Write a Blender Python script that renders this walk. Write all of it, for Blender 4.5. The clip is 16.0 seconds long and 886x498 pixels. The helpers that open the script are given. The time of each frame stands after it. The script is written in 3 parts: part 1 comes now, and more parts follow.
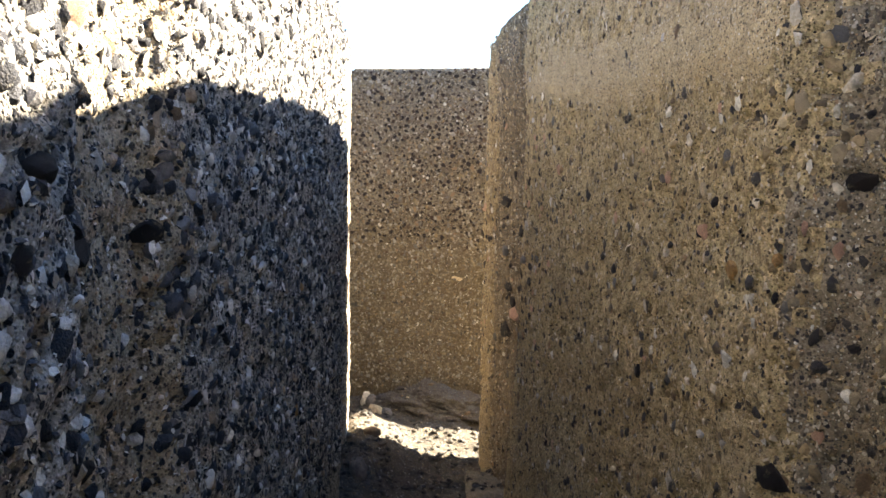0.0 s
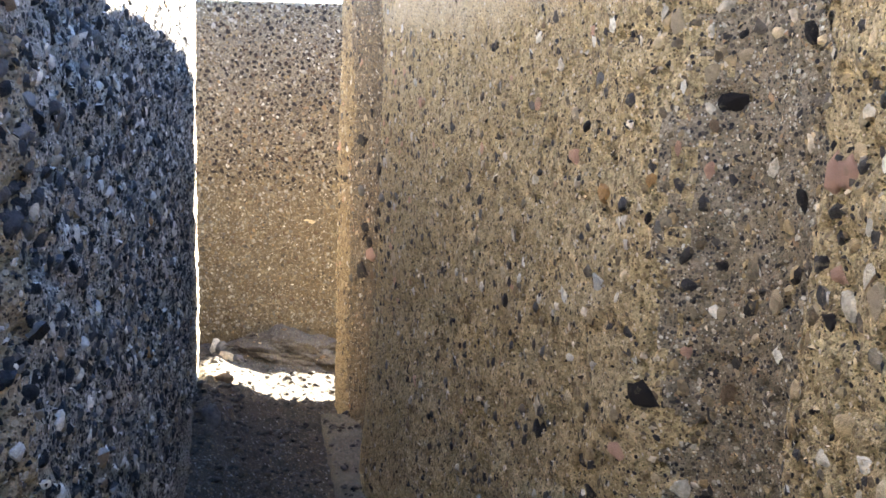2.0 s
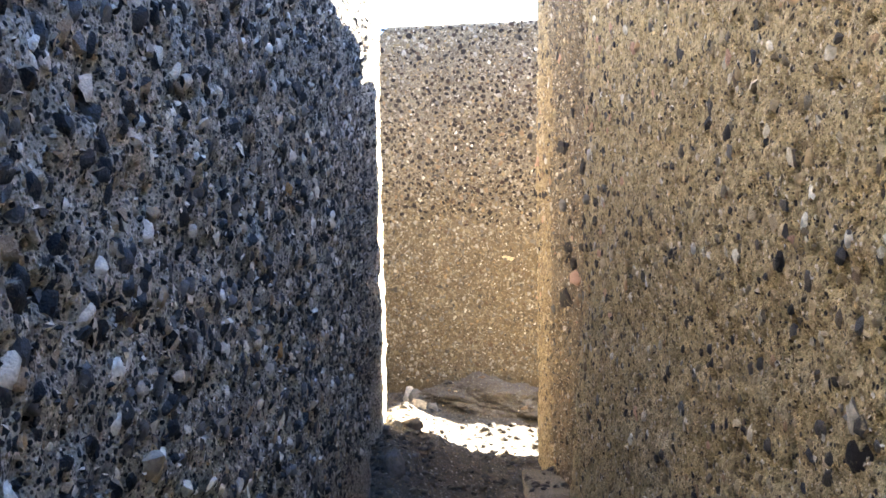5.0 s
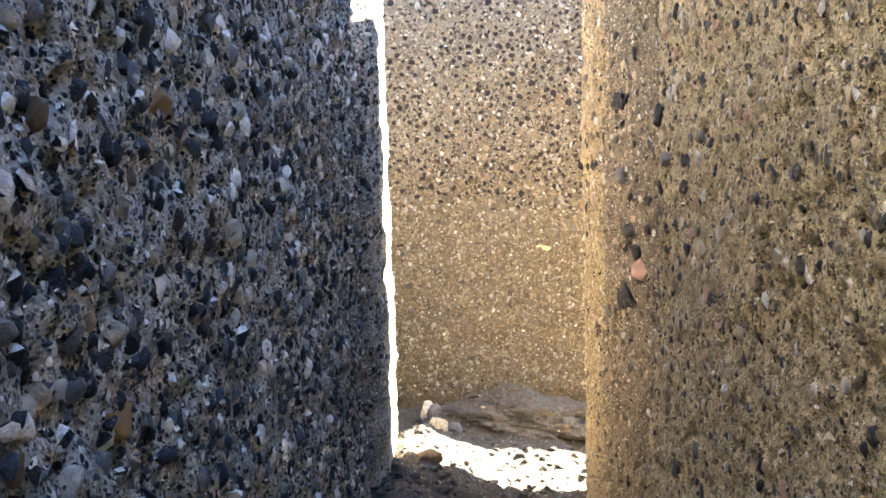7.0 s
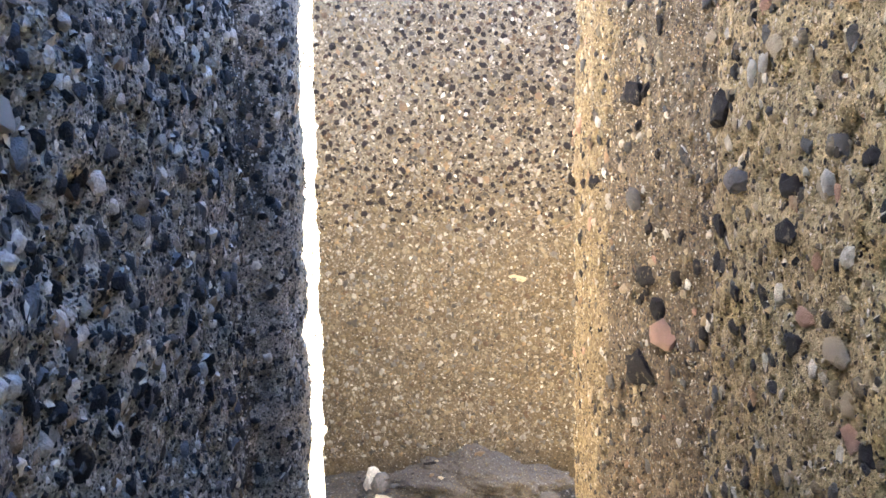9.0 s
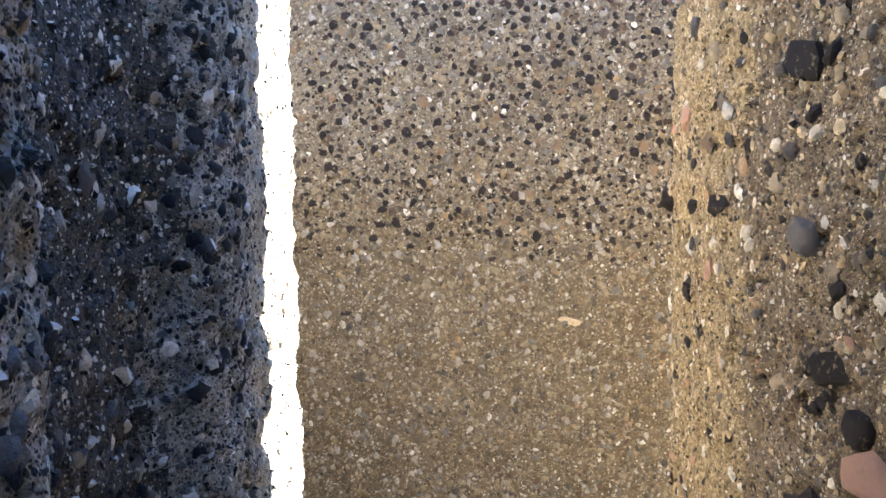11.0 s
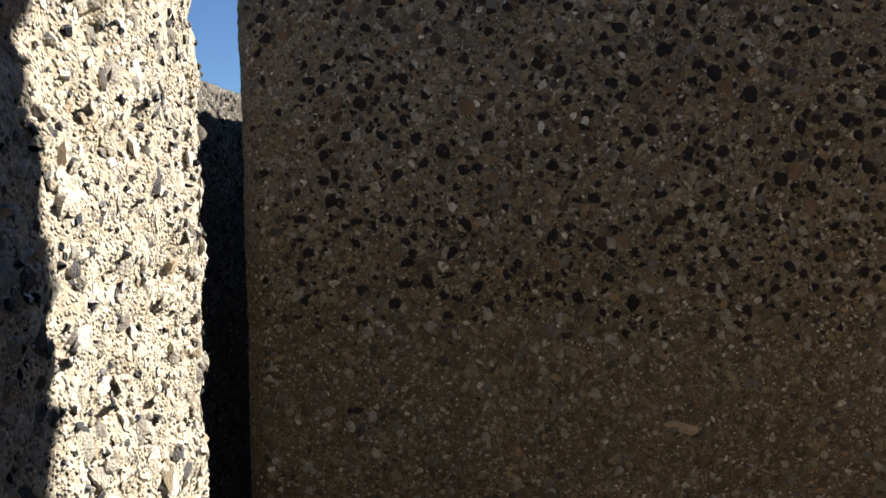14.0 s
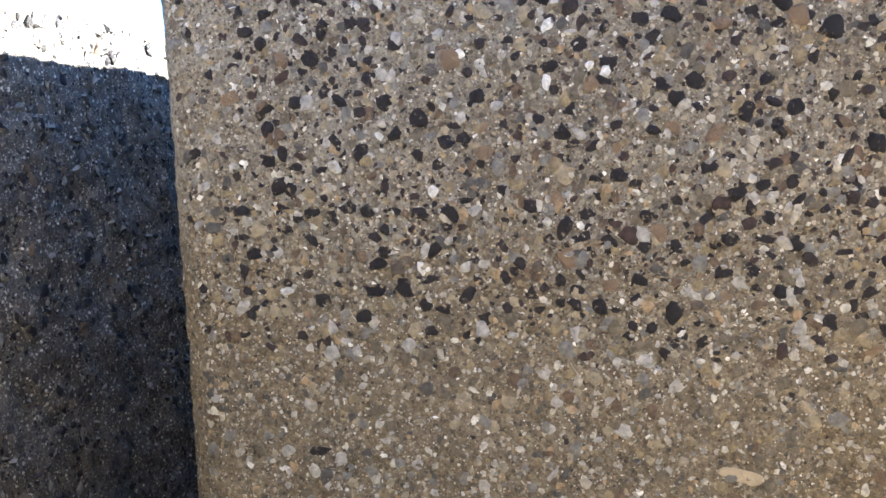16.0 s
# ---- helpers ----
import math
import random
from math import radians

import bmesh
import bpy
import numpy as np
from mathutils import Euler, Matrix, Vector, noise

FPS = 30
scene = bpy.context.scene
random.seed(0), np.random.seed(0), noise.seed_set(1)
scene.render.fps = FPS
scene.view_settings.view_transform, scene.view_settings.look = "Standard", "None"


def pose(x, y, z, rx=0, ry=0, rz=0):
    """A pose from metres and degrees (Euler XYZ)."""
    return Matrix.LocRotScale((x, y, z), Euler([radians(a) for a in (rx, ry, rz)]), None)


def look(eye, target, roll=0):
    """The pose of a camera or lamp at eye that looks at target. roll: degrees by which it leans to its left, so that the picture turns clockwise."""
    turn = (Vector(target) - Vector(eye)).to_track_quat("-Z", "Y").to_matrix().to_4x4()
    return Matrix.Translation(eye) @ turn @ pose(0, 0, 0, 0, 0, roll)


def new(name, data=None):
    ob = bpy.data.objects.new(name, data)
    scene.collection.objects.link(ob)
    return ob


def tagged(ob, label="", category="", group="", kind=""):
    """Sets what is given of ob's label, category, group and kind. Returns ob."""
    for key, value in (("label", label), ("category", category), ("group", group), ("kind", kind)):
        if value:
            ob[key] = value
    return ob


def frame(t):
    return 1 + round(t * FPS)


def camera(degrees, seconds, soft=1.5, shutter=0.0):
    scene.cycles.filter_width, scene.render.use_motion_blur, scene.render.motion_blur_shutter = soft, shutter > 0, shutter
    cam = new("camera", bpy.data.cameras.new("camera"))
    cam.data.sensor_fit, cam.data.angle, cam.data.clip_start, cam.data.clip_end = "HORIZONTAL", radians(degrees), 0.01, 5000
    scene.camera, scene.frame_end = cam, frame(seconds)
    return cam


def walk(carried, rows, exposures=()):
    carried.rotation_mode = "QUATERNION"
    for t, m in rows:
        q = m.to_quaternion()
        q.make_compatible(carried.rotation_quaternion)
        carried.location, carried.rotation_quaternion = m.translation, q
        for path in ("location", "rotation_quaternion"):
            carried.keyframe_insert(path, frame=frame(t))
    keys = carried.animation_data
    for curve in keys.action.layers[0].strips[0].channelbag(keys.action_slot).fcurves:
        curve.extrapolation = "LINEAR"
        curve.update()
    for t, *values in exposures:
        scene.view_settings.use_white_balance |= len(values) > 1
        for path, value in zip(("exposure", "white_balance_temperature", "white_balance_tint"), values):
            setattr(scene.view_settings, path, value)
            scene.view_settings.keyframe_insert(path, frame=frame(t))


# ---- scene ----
cam = camera(55.2, 16.0, 1.65)
PATH = [
    (0, (0.16, 0.625, 1.698), (0.235, 2.612, 1.478), -0.5),
    (0.5, (0.151, 0.624, 1.694), (0.339, 2.6, 1.453), 0.6),
    (1, (0.144, 0.629, 1.683), (0.411, 2.593, 1.411), 1.4),
    (1.5, (0.122, 0.655, 1.665), (0.472, 2.603, 1.376), 1.4),
    (2, (0.123, 0.682, 1.65), (0.551, 2.605, 1.31), 0.6),
    (2.5, (0.182, 0.728, 1.64), (0.475, 2.675, 1.288), -0.6),
    (3, (0.26, 0.771, 1.618), (0.339, 2.741, 1.282), -0.8),
    (3.5, (0.3, 0.806, 1.555), (0.277, 2.78, 1.232), -1.6),
    (4, (0.301, 0.892, 1.451), (0.316, 2.869, 1.148), -2.1),
    (4.5, (0.229, 1.062, 1.374), (0.251, 3.052, 1.177), -1.9),
    (4.7, (0.212, 1.121, 1.368), (0.186, 3.114, 1.201), -2.3),
    (6.8, (0.189, 1.943, 1.265), (0.095, 3.933, 1.086), -2.7),
    (7, (0.189, 2.017, 1.263), (0.082, 4.006, 1.085), -3.1),
    (7.5, (0.223, 2.244, 1.274), (0.061, 4.233, 1.143), -2.5),
    (8, (0.245, 2.394, 1.272), (0.077, 4.38, 1.107), -2.4),
    (8.5, (0.242, 2.621, 1.271), (0.122, 4.611, 1.117), -2.4),
    (9, (0.209, 2.836, 1.288), (0.182, 4.829, 1.12), -2.1),
    (9.5, (0.185, 3.023, 1.286), (0.136, 5.016, 1.131), -2.0),
    (9.7, (0.188, 3.115, 1.294), (0.121, 5.109, 1.165), -1.9),
    (11.8, (0.173, 3.906, 1.314), (0.076, 5.897, 1.157), -2.1),
    (12, (0.182, 3.983, 1.316), (0.046, 5.972, 1.159), -2.1),
    (12.5, (0.209, 4.13, 1.316), (0.023, 6.118, 1.206), -2.2),
    (13, (0.233, 4.224, 1.31), (0.025, 6.209, 1.186), -2.3),
    (13.5, (0.204, 4.312, 1.323), (-0.027, 6.292, 1.156), -2.1),
    (14, (0.132, 4.485, 1.37), (-0.058, 6.474, 1.266), -2.0),
    (14.5, (0.135, 4.605, 1.389), (-0.063, 6.591, 1.268), -2.5),
    (15, (0.196, 4.767, 1.354), (-0.102, 6.744, 1.279), -3.2),
    (15.5, (0.263, 4.874, 1.382), (-0.173, 6.825, 1.312), -2.2),
    (16, (0.239, 4.95, 1.404), (-0.104, 6.911, 1.213), -3.6),
]
walk(cam, [(t, look(eye, aim, lean)) for t, eye, aim, lean in PATH], exposures=((0.0, 3.60, 7150, 10), (0.5, 3.60, 7000, 10), (1.0, 3.90, 6900, 10), (1.5, 4.35, 6600, 10), (2.0, 4.55, 6450, 10), (3.0, 4.64, 6350, 10), (4.5, 4.80, 6600, 10), (7.0, 5.01, 6750, 10), (9.0, 5.12, 6200, 10), (9.7, 5.01, 6050, 10), (11.8, 4.00, 6000, 10), (12.5, 3.30, 6000, 10), (13.0, 2.45, 5750, 10), (13.5, 1.80, 5650, 10), (14.0, 1.30, 6100, 10), (14.5, 1.25, 6500, 10), (15.0, 2.15, 6100, 10), (15.5, 3.17, 5750, 10), (16.0, 4.23, 5500, 10)))

# ---------------- world and sun ----------------
SUN = Vector((1.0, 0.55, 0.66)).normalized()
world = bpy.data.worlds.new("world")
scene.world = world
world.use_nodes = True
sky = world.node_tree.nodes.new("ShaderNodeTexSky")
sky.sky_type, sky.sun_disc = "NISHITA", False
sky.altitude, sky.air_density, sky.dust_density, sky.ozone_density = 1200, 1.0, 0.05, 5.5
sky.sun_elevation = math.asin(SUN.z)
sky.sun_rotation = math.atan2(SUN.x, SUN.y)
world.node_tree.links.new(sky.outputs[0], world.node_tree.nodes["Background"].inputs[0])
world.node_tree.nodes["Background"].inputs[1].default_value = 0.05
sun = new("sun", bpy.data.lights.new("sun", "SUN"))
sun.data.energy, sun.data.angle, sun.data.color = 5.0, 0.0093, (1.0, 0.9, 0.76)
sun.matrix_world = look(SUN * 30, (0, 0, 0))

# ---------------- materials ----------------
def nodes_of(name, rough=0.85):
    m = bpy.data.materials.new(name)
    m.use_nodes = True
    t = m.node_tree
    b = t.nodes["Principled BSDF"]
    b.inputs["Roughness"].default_value = rough
    b.inputs["Specular IOR Level"].default_value = 0.25
    return m, t, b


def add(t, kind, **values):
    n = t.nodes.new(kind)
    for k, v in values.items():
        n.inputs[k.replace("_", " ")].default_value = v
    return n


def ramp(t, source, stops, constant=False):
    n = t.nodes.new("ShaderNodeValToRGB")
    n.color_ramp.interpolation = "CONSTANT" if constant else "LINEAR"
    e = n.color_ramp.elements
    while len(e) > 1:
        e.remove(e[-1])
    for i, (p, c) in enumerate(stops):
        el = e[0] if i == 0 else e.new(p)
        el.position, el.color = p, (*c, 1)
    t.links.new(source, n.inputs[0])
    return n.outputs[0]


def mix(t, fac, a, b, mode="MIX"):
    n = t.nodes.new("ShaderNodeMix")
    n.data_type, n.blend_type = "RGBA", mode
    for sock, v in ((n.inputs[0], fac), (n.inputs[6], a), (n.inputs[7], b)):
        if isinstance(v, (int, float)):
            sock.default_value = v
        elif isinstance(v, tuple):
            sock.default_value = (*v, 1)
        else:
            t.links.new(v, sock)
    return n.outputs[2]


STONES = [(0.0, (0.04, 0.038, 0.04)), (0.22, (0.07, 0.062, 0.055)), (0.38, (0.18, 0.15, 0.105)), (0.5, (0.30, 0.245, 0.16)),
          (0.62, (0.12, 0.10, 0.078)), (0.72, (0.50, 0.455, 0.37)), (0.86, (0.36, 0.24, 0.145)), (0.92, (0.64, 0.61, 0.54))]
STONES_WASHED = [(0.0, (0.014, 0.016, 0.022)), (0.34, (0.045, 0.049, 0.06)), (0.52, (0.15, 0.156, 0.168)), (0.59, (0.37, 0.35, 0.315)),
                 (0.64, (0.12, 0.12, 0.128)), (0.74, (0.62, 0.60, 0.56)), (0.85, (0.31, 0.25, 0.185)), (0.93, (0.74, 0.73, 0.70))]
STONES_DARK = [(0.0, (0.014, 0.011, 0.011)), (0.5, (0.022, 0.016, 0.015)), (0.75, (0.038, 0.024, 0.02)), (0.92, (0.075, 0.058, 0.045))]
STONES_CREAM = [(0.0, (0.50, 0.45, 0.36)), (0.25, (0.36, 0.33, 0.28)), (0.45, (0.60, 0.55, 0.46)), (0.62, (0.22, 0.20, 0.17)), (0.75, (0.70, 0.66, 0.58)), (0.88, (0.07, 0.068, 0.07)), (0.94, (0.44, 0.35, 0.24))]
STONES_WARM = [(0.0, (0.03, 0.03, 0.034)), (0.28, (0.16, 0.148, 0.13)), (0.5, (0.42, 0.385, 0.32)), (0.66, (0.08, 0.075, 0.07)), (0.78, (0.62, 0.575, 0.49)), (0.92, (0.30, 0.235, 0.16))]
STONES_PALE = [(0.0, (0.204, 0.174, 0.128)), (0.3, (0.272, 0.251, 0.208)), (0.55, (0.357, 0.336, 0.289)), (0.7, (0.238, 0.170, 0.098)), (0.84, (0.170, 0.157, 0.140)), (0.93, (0.510, 0.493, 0.459))]
STONES_DULL = [(0.0, (0.10, 0.085, 0.06)), (0.18, (0.17, 0.135, 0.08)), (0.34, (0.13, 0.125, 0.115)), (0.5, (0.21, 0.175, 0.12)), (0.64, (0.06, 0.055, 0.05)), (0.76, (0.09, 0.062, 0.04)), (0.86, (0.26, 0.25, 0.23))]
STONES_SAND = [(0.0, (0.42, 0.32, 0.185)), (0.2, (0.30, 0.225, 0.125)), (0.36, (0.52, 0.42, 0.27)), (0.5, (0.13, 0.10, 0.062)), (0.62, (0.24, 0.185, 0.11)), (0.74, (0.62, 0.54, 0.42)), (0.84, (0.04, 0.036, 0.034))]
STONES_FAR = [(0.0, (0.145, 0.119, 0.081)), (0.16, (0.064, 0.053, 0.038)), (0.3, (0.196, 0.166, 0.119)), (0.44, (0.123, 0.115, 0.102)), (0.56, (0.093, 0.070, 0.043)), (0.68, (0.289, 0.255, 0.200)), (0.78, (0.043, 0.036, 0.031)), (0.88, (0.221, 0.157, 0.085)), (0.94, (0.391, 0.365, 0.315))]


def concrete(name, paste, pale, stain, fine, grit, bump, wear=0.5, deep=0.009, mottle=0.75, speck_scale=135.0):
    """Cement paste with sand and small stones (grit: their colours), stained in patches."""
    m, t, b = nodes_of(name, 0.9)
    co = t.nodes.new("ShaderNodeTexCoord").outputs["Object"]
    big = add(t, "ShaderNodeTexNoise", Scale=2.2, Detail=5.0, Roughness=0.6)
    med = add(t, "ShaderNodeTexNoise", Scale=19.0, Detail=4.0, Roughness=0.65)
    sand = add(t, "ShaderNodeTexNoise", Scale=420.0, Detail=3.0, Roughness=0.7)
    v1 = add(t, "ShaderNodeTexVoronoi", Scale=fine)
    v2 = add(t, "ShaderNodeTexVoronoi", Scale=fine * 2.3)
    grain = add(t, "ShaderNodeTexNoise", Scale=speck_scale, Detail=5.0, Roughness=0.72)
    for n in (big, med, sand, grain, v1, v2):
        t.links.new(co, n.inputs["Vector"])
    tone = mix(t, ramp(t, big.outputs[0], [(0.35, (0, 0, 0)), (0.68, (1, 1, 1))]), paste, pale)
    tone = mix(t, ramp(t, med.outputs[0], [(0.48, (0, 0, 0)), (0.75, (wear, wear, wear))]), tone, stain)
    tone = mix(t, 0.55, tone, ramp(t, sand.outputs[0], [(0.3, (0.45, 0.45, 0.45)), (0.7, (1.35, 1.3, 1.22))]), "MULTIPLY")
    speck = ramp(t, grain.outputs[0], [(0.30, (0.30, 0.29, 0.28)), (0.46, (0.85, 0.84, 0.83)), (0.56, (1.1, 1.1, 1.1)), (0.70, (1.7, 1.66, 1.6))])
    tone = mix(t, mottle, tone, speck, "MULTIPLY")
    for v, cut, amount in ((v2, 0.46, 0.85), (v1, 0.42, 1.0)):
        sep = t.nodes.new("ShaderNodeSeparateColor")
        t.links.new(v.outputs["Color"], sep.inputs[0])
        inside = ramp(t, v.outputs["Distance"], [(cut - 0.06, (amount, amount, amount)), (cut, (0, 0, 0))])
        some = ramp(t, sep.outputs[1], [(0.0, (0, 0, 0)), (0.38, (1, 1, 1))], True)
        mask = mix(t, 1.0, inside, some, "MULTIPLY")
        tone = mix(t, mask, tone, ramp(t, sep.outputs[0], grit, True))
    t.links.new(tone, b.inputs["Base Color"])
    hgt = mix(t, 0.5, ramp(t, v1.outputs["Distance"], [(0.0, (1, 1, 1)), (0.5, (0, 0, 0))]), sand.outputs[0])
    hgt = mix(t, 0.35, hgt, grain.outputs[0])
    hgt = mix(t, 0.4, hgt, ramp(t, v2.outputs["Distance"], [(0.0, (1, 1, 1)), (0.5, (0, 0, 0))]))
    bp = add(t, "ShaderNodeBump", Strength=bump, Distance=deep)
    t.links.new(hgt, bp.inputs["Height"])
    t.links.new(bp.outputs[0], b.inputs["Normal"])
    return m


def stone_paint(name, stops, island, coat=0.2, cover=(0.30, 0.24, 0.155), fleck=0.3):
    """Pebble colours, one for each island of a joined mesh or for each object."""
    m, t, b = nodes_of(name, 0.72)
    pick = t.nodes.new("ShaderNodeNewGeometry").outputs["Random Per Island"] if island else t.nodes.new("ShaderNodeObjectInfo").outputs["Random"]
    co = t.nodes.new("ShaderNodeTexCoord").outputs["Object"]
    n1 = add(t, "ShaderNodeTexNoise", Scale=75.0, Detail=4.0, Roughness=0.65)
    n2 = add(t, "ShaderNodeTexNoise", Scale=430.0, Detail=3.0)
    for n in (n1, n2):
        t.links.new(co, n.inputs["Vector"])
    c = ramp(t, pick, stops, True) if len(stops) > 1 else stops[0][1]
    c = mix(t, 0.8, c, ramp(t, n1.outputs[0], [(0.3, (0.45, 0.44, 0.43)), (0.5, (0.95, 0.95, 0.95)), (0.7, (1.5, 1.45, 1.38))]), "MULTIPLY")
    n3 = add(t, "ShaderNodeTexNoise", Scale=48.0, Detail=6.0, Roughness=0.7)
    t.links.new(co if island else t.nodes.new("ShaderNodeNewGeometry").outputs["Position"], n3.inputs["Vector"])
    c = mix(t, ramp(t, n3.outputs[0], [(0.62 - coat * 0.3, (0, 0, 0)), (0.72 - coat * 0.2, (0.9, 0.9, 0.9))]), c, cover)
    c = mix(t, ramp(t, n2.outputs[0], [(0.6, (0, 0, 0)), (0.8, (fleck, fleck, fleck))]), c, (0.36, 0.31, 0.23))
    t.links.new(c, b.inputs["Base Color"])
    bp = add(t, "ShaderNodeBump", Strength=0.8, Distance=0.004)
    t.links.new(n2.outputs[0], bp.inputs["Height"])
    t.links.new(bp.outputs[0], b.inputs["Normal"])
    return m


MAT_LEFT = concrete("washed_concrete", (0.375, 0.362, 0.335), (0.52, 0.50, 0.46), (0.095, 0.092, 0.088), 105.0, STONES_WASHED, 1.0, 0.8, 0.014)
# sunlit copy of the left block's concrete, sunlight put into the colour
MAT_END_LIT = concrete("sunlit_cream_concrete", (0.61, 0.53, 0.405), (0.69, 0.62, 0.50), (0.38, 0.305, 0.205), 105.0, STONES_CREAM, 1.0, 0.6, 0.014)
MAT_RIGHT = concrete("sandy_concrete", (0.46, 0.365, 0.205), (0.555, 0.455, 0.28), (0.20, 0.148, 0.08), 115.0, STONES_SAND, 1.0, 0.7, 0.012, 1.0, 85.0)
MAT_FAR = concrete("smooth_concrete", (0.122, 0.097, 0.060), (0.168, 0.145, 0.108), (0.062, 0.051, 0.036), 95.0, STONES_FAR, 0.7, 0.8, 0.009, 0.95, 85.0)
MAT_FAR_UPPER = concrete("grey_smooth_concrete", (0.148, 0.130, 0.102), (0.205, 0.188, 0.158), (0.075, 0.066, 0.052), 95.0, STONES_FAR, 0.7, 0.8, 0.009, 0.95, 85.0)
# right block's far corner, colour darkened to offset strong bounce light
MAT_CORNER = concrete("dimmed_corner_concrete", (0.335, 0.265, 0.155), (0.41, 0.33, 0.205), (0.15, 0.112, 0.065), 115.0, STONES_SAND, 1.0, 0.7, 0.012, 1.0, 85.0)
MAT_GROOVE = concrete("dark_groove_concrete", (0.19, 0.148, 0.097), (0.26, 0.207, 0.14), (0.085, 0.065, 0.043), 110.0, STONES, 1.0, 0.8)
MAT_GROOVE_TAN = concrete("broken_tan_concrete", (0.37, 0.315, 0.23), (0.48, 0.42, 0.32), (0.13, 0.11, 0.085), 90.0, STONES, 1.0, 0.8)
# left block's far groove, shade of the recess put into the colour
MAT_GROOVE_SHADE = concrete("shaded_groove_concrete", (0.085, 0.079, 0.07), (0.12, 0.112, 0.098), (0.04, 0.037, 0.034), 100.0, STONES_WASHED, 1.0, 0.8)
MAT_GROOVE_GREY = concrete("grey_groove_concrete", (0.27, 0.23, 0.17), (0.35, 0.30, 0.225), (0.10, 0.085, 0.066), 110.0, STONES, 1.0, 0.8)
# back block's concrete, darkened to stand in for the shade it lies in
MAT_BACK = concrete("shaded_washed_concrete", (0.12, 0.109, 0.09), (0.17, 0.155, 0.128), (0.04, 0.036, 0.031), 90.0, STONES_WARM, 1.0, 0.8)
MAT_GROUND = concrete("stony_soil", (0.066, 0.060, 0.051), (0.098, 0.088, 0.074), (0.04, 0.037, 0.032), 60.0, STONES_DULL, 1.0)
MAT_ROCK = concrete("grey_rock", (0.10, 0.093, 0.09), (0.165, 0.153, 0.142), (0.07, 0.065, 0.06), 110.0, STONES_DULL, 1.0, 0.8)
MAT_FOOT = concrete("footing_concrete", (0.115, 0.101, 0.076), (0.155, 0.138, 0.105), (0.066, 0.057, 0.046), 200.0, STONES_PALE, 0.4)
MAT_PATCH = concrete("smeared_cement", (0.46, 0.375, 0.235), (0.53, 0.44, 0.285), (0.30, 0.235, 0.14), 190.0, STONES, 0.5, 0.6)
PEB_WASHED = stone_paint("washed_pebbles", STONES_WASHED, True, 0.1, (0.40, 0.375, 0.325))
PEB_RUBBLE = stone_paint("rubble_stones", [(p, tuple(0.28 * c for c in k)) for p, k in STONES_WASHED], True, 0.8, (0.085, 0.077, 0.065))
# same shade put into the back block's pebble colours
PEB_BACK = stone_paint("shaded_washed_pebbles", [(p, tuple(0.42 * c for c in k)) for p, k in STONES_WARM], True, 0.1, (0.14, 0.13, 0.112))
PEB_MIXED = stone_paint("mixed_pebbles", STONES, True)
PEB_DARK = stone_paint("dark_pebbles", STONES_DARK, True, 0.0, fleck=0.1)
# paler pebbles for the sunlit end, its brightness put into the colour
PEB_CREAM_LIT = stone_paint("sunlit_cream_pebbles", STONES_CREAM, True, 0.2, (0.50, 0.46, 0.38))
PEB_DULL = stone_paint("dull_pebbles", STONES_DULL, True, 0.0)
PEB_SAND = stone_paint("sandy_pebbles", STONES_SAND, True, 0.15, (0.40, 0.32, 0.19))
PEB_PALE = stone_paint("pale_pebbles", STONES_PALE, True, 0.0)
TINTS = [stone_paint("stone_" + n, [(0.0, c)], False, 0.12, fleck=0.12) for n, c in (
    ("dark", (0.02, 0.0165, 0.0165)), ("white", (0.62, 0.59, 0.53)), ("pink", (0.50, 0.31, 0.225)), ("cream", (0.50, 0.41, 0.28)),
    ("orange", (0.42, 0.25, 0.10)), ("brown", (0.20, 0.14, 0.09)), ("grey", (0.16, 0.152, 0.15)))]

# ---------------- tools ----------------
rng = np.random.default_rng(7)


def part(name, mesh, material, parent, label="", kind=""):
    ob = new(name, mesh)
    if material and not mesh.materials:
        mesh.materials.append(material)
    ob.parent = parent
    return tagged(ob, label, kind=kind)


def mesh_of(name, verts, faces, material=None, smooth=True, crease=0.0):
    me = bpy.data.meshes.new(name)
    me.from_pydata(verts.tolist() if hasattr(verts, "tolist") else verts, [], faces.tolist() if hasattr(faces, "tolist") else faces)
    if smooth:
        me.shade_smooth()
        if crease:
            me.set_sharp_from_angle(angle=crease)
    if material:
        me.materials.append(material)
    return me


def lattice(w, h, cell, seed):
    """Smooth random heights from -1 to 1 at the points w x h (metres), with bumps about one cell wide."""
    g = np.random.default_rng(seed)
    table = g.uniform(-1, 1, (int(w.max() / cell) + 3, int((h.max() - h.min()) / cell) + 3))
    a, b = w / cell, (h - h.min()) / cell
    i, j = a.astype(int), b.astype(int)
    fa, fb = a - i, b - j
    fa, fb = (fa * fa * (3 - 2 * fa))[:, None], (fb * fb * (3 - 2 * fb))[None, :]
    I, J = i[:, None], j[None, :]
    return (table[I, J] * (1 - fa) + table[I + 1, J] * fa) * (1 - fb) + (table[I, J + 1] * (1 - fa) + table[I + 1, J + 1] * fa) * fb


def rounded(points, times=2):
    """Cuts the corners of a closed outline."""
    p = np.array(points, float)
    for _ in range(times):
        q = np.roll(p, -1, 0)
        near = np.minimum(0.25, 0.028 / np.maximum(np.linalg.norm(q - p, axis=1), 1e-6))[:, None]
        p = np.stack([p + (q - p) * near, q + (p - q) * near], 1).reshape(-1, 2)
    return p


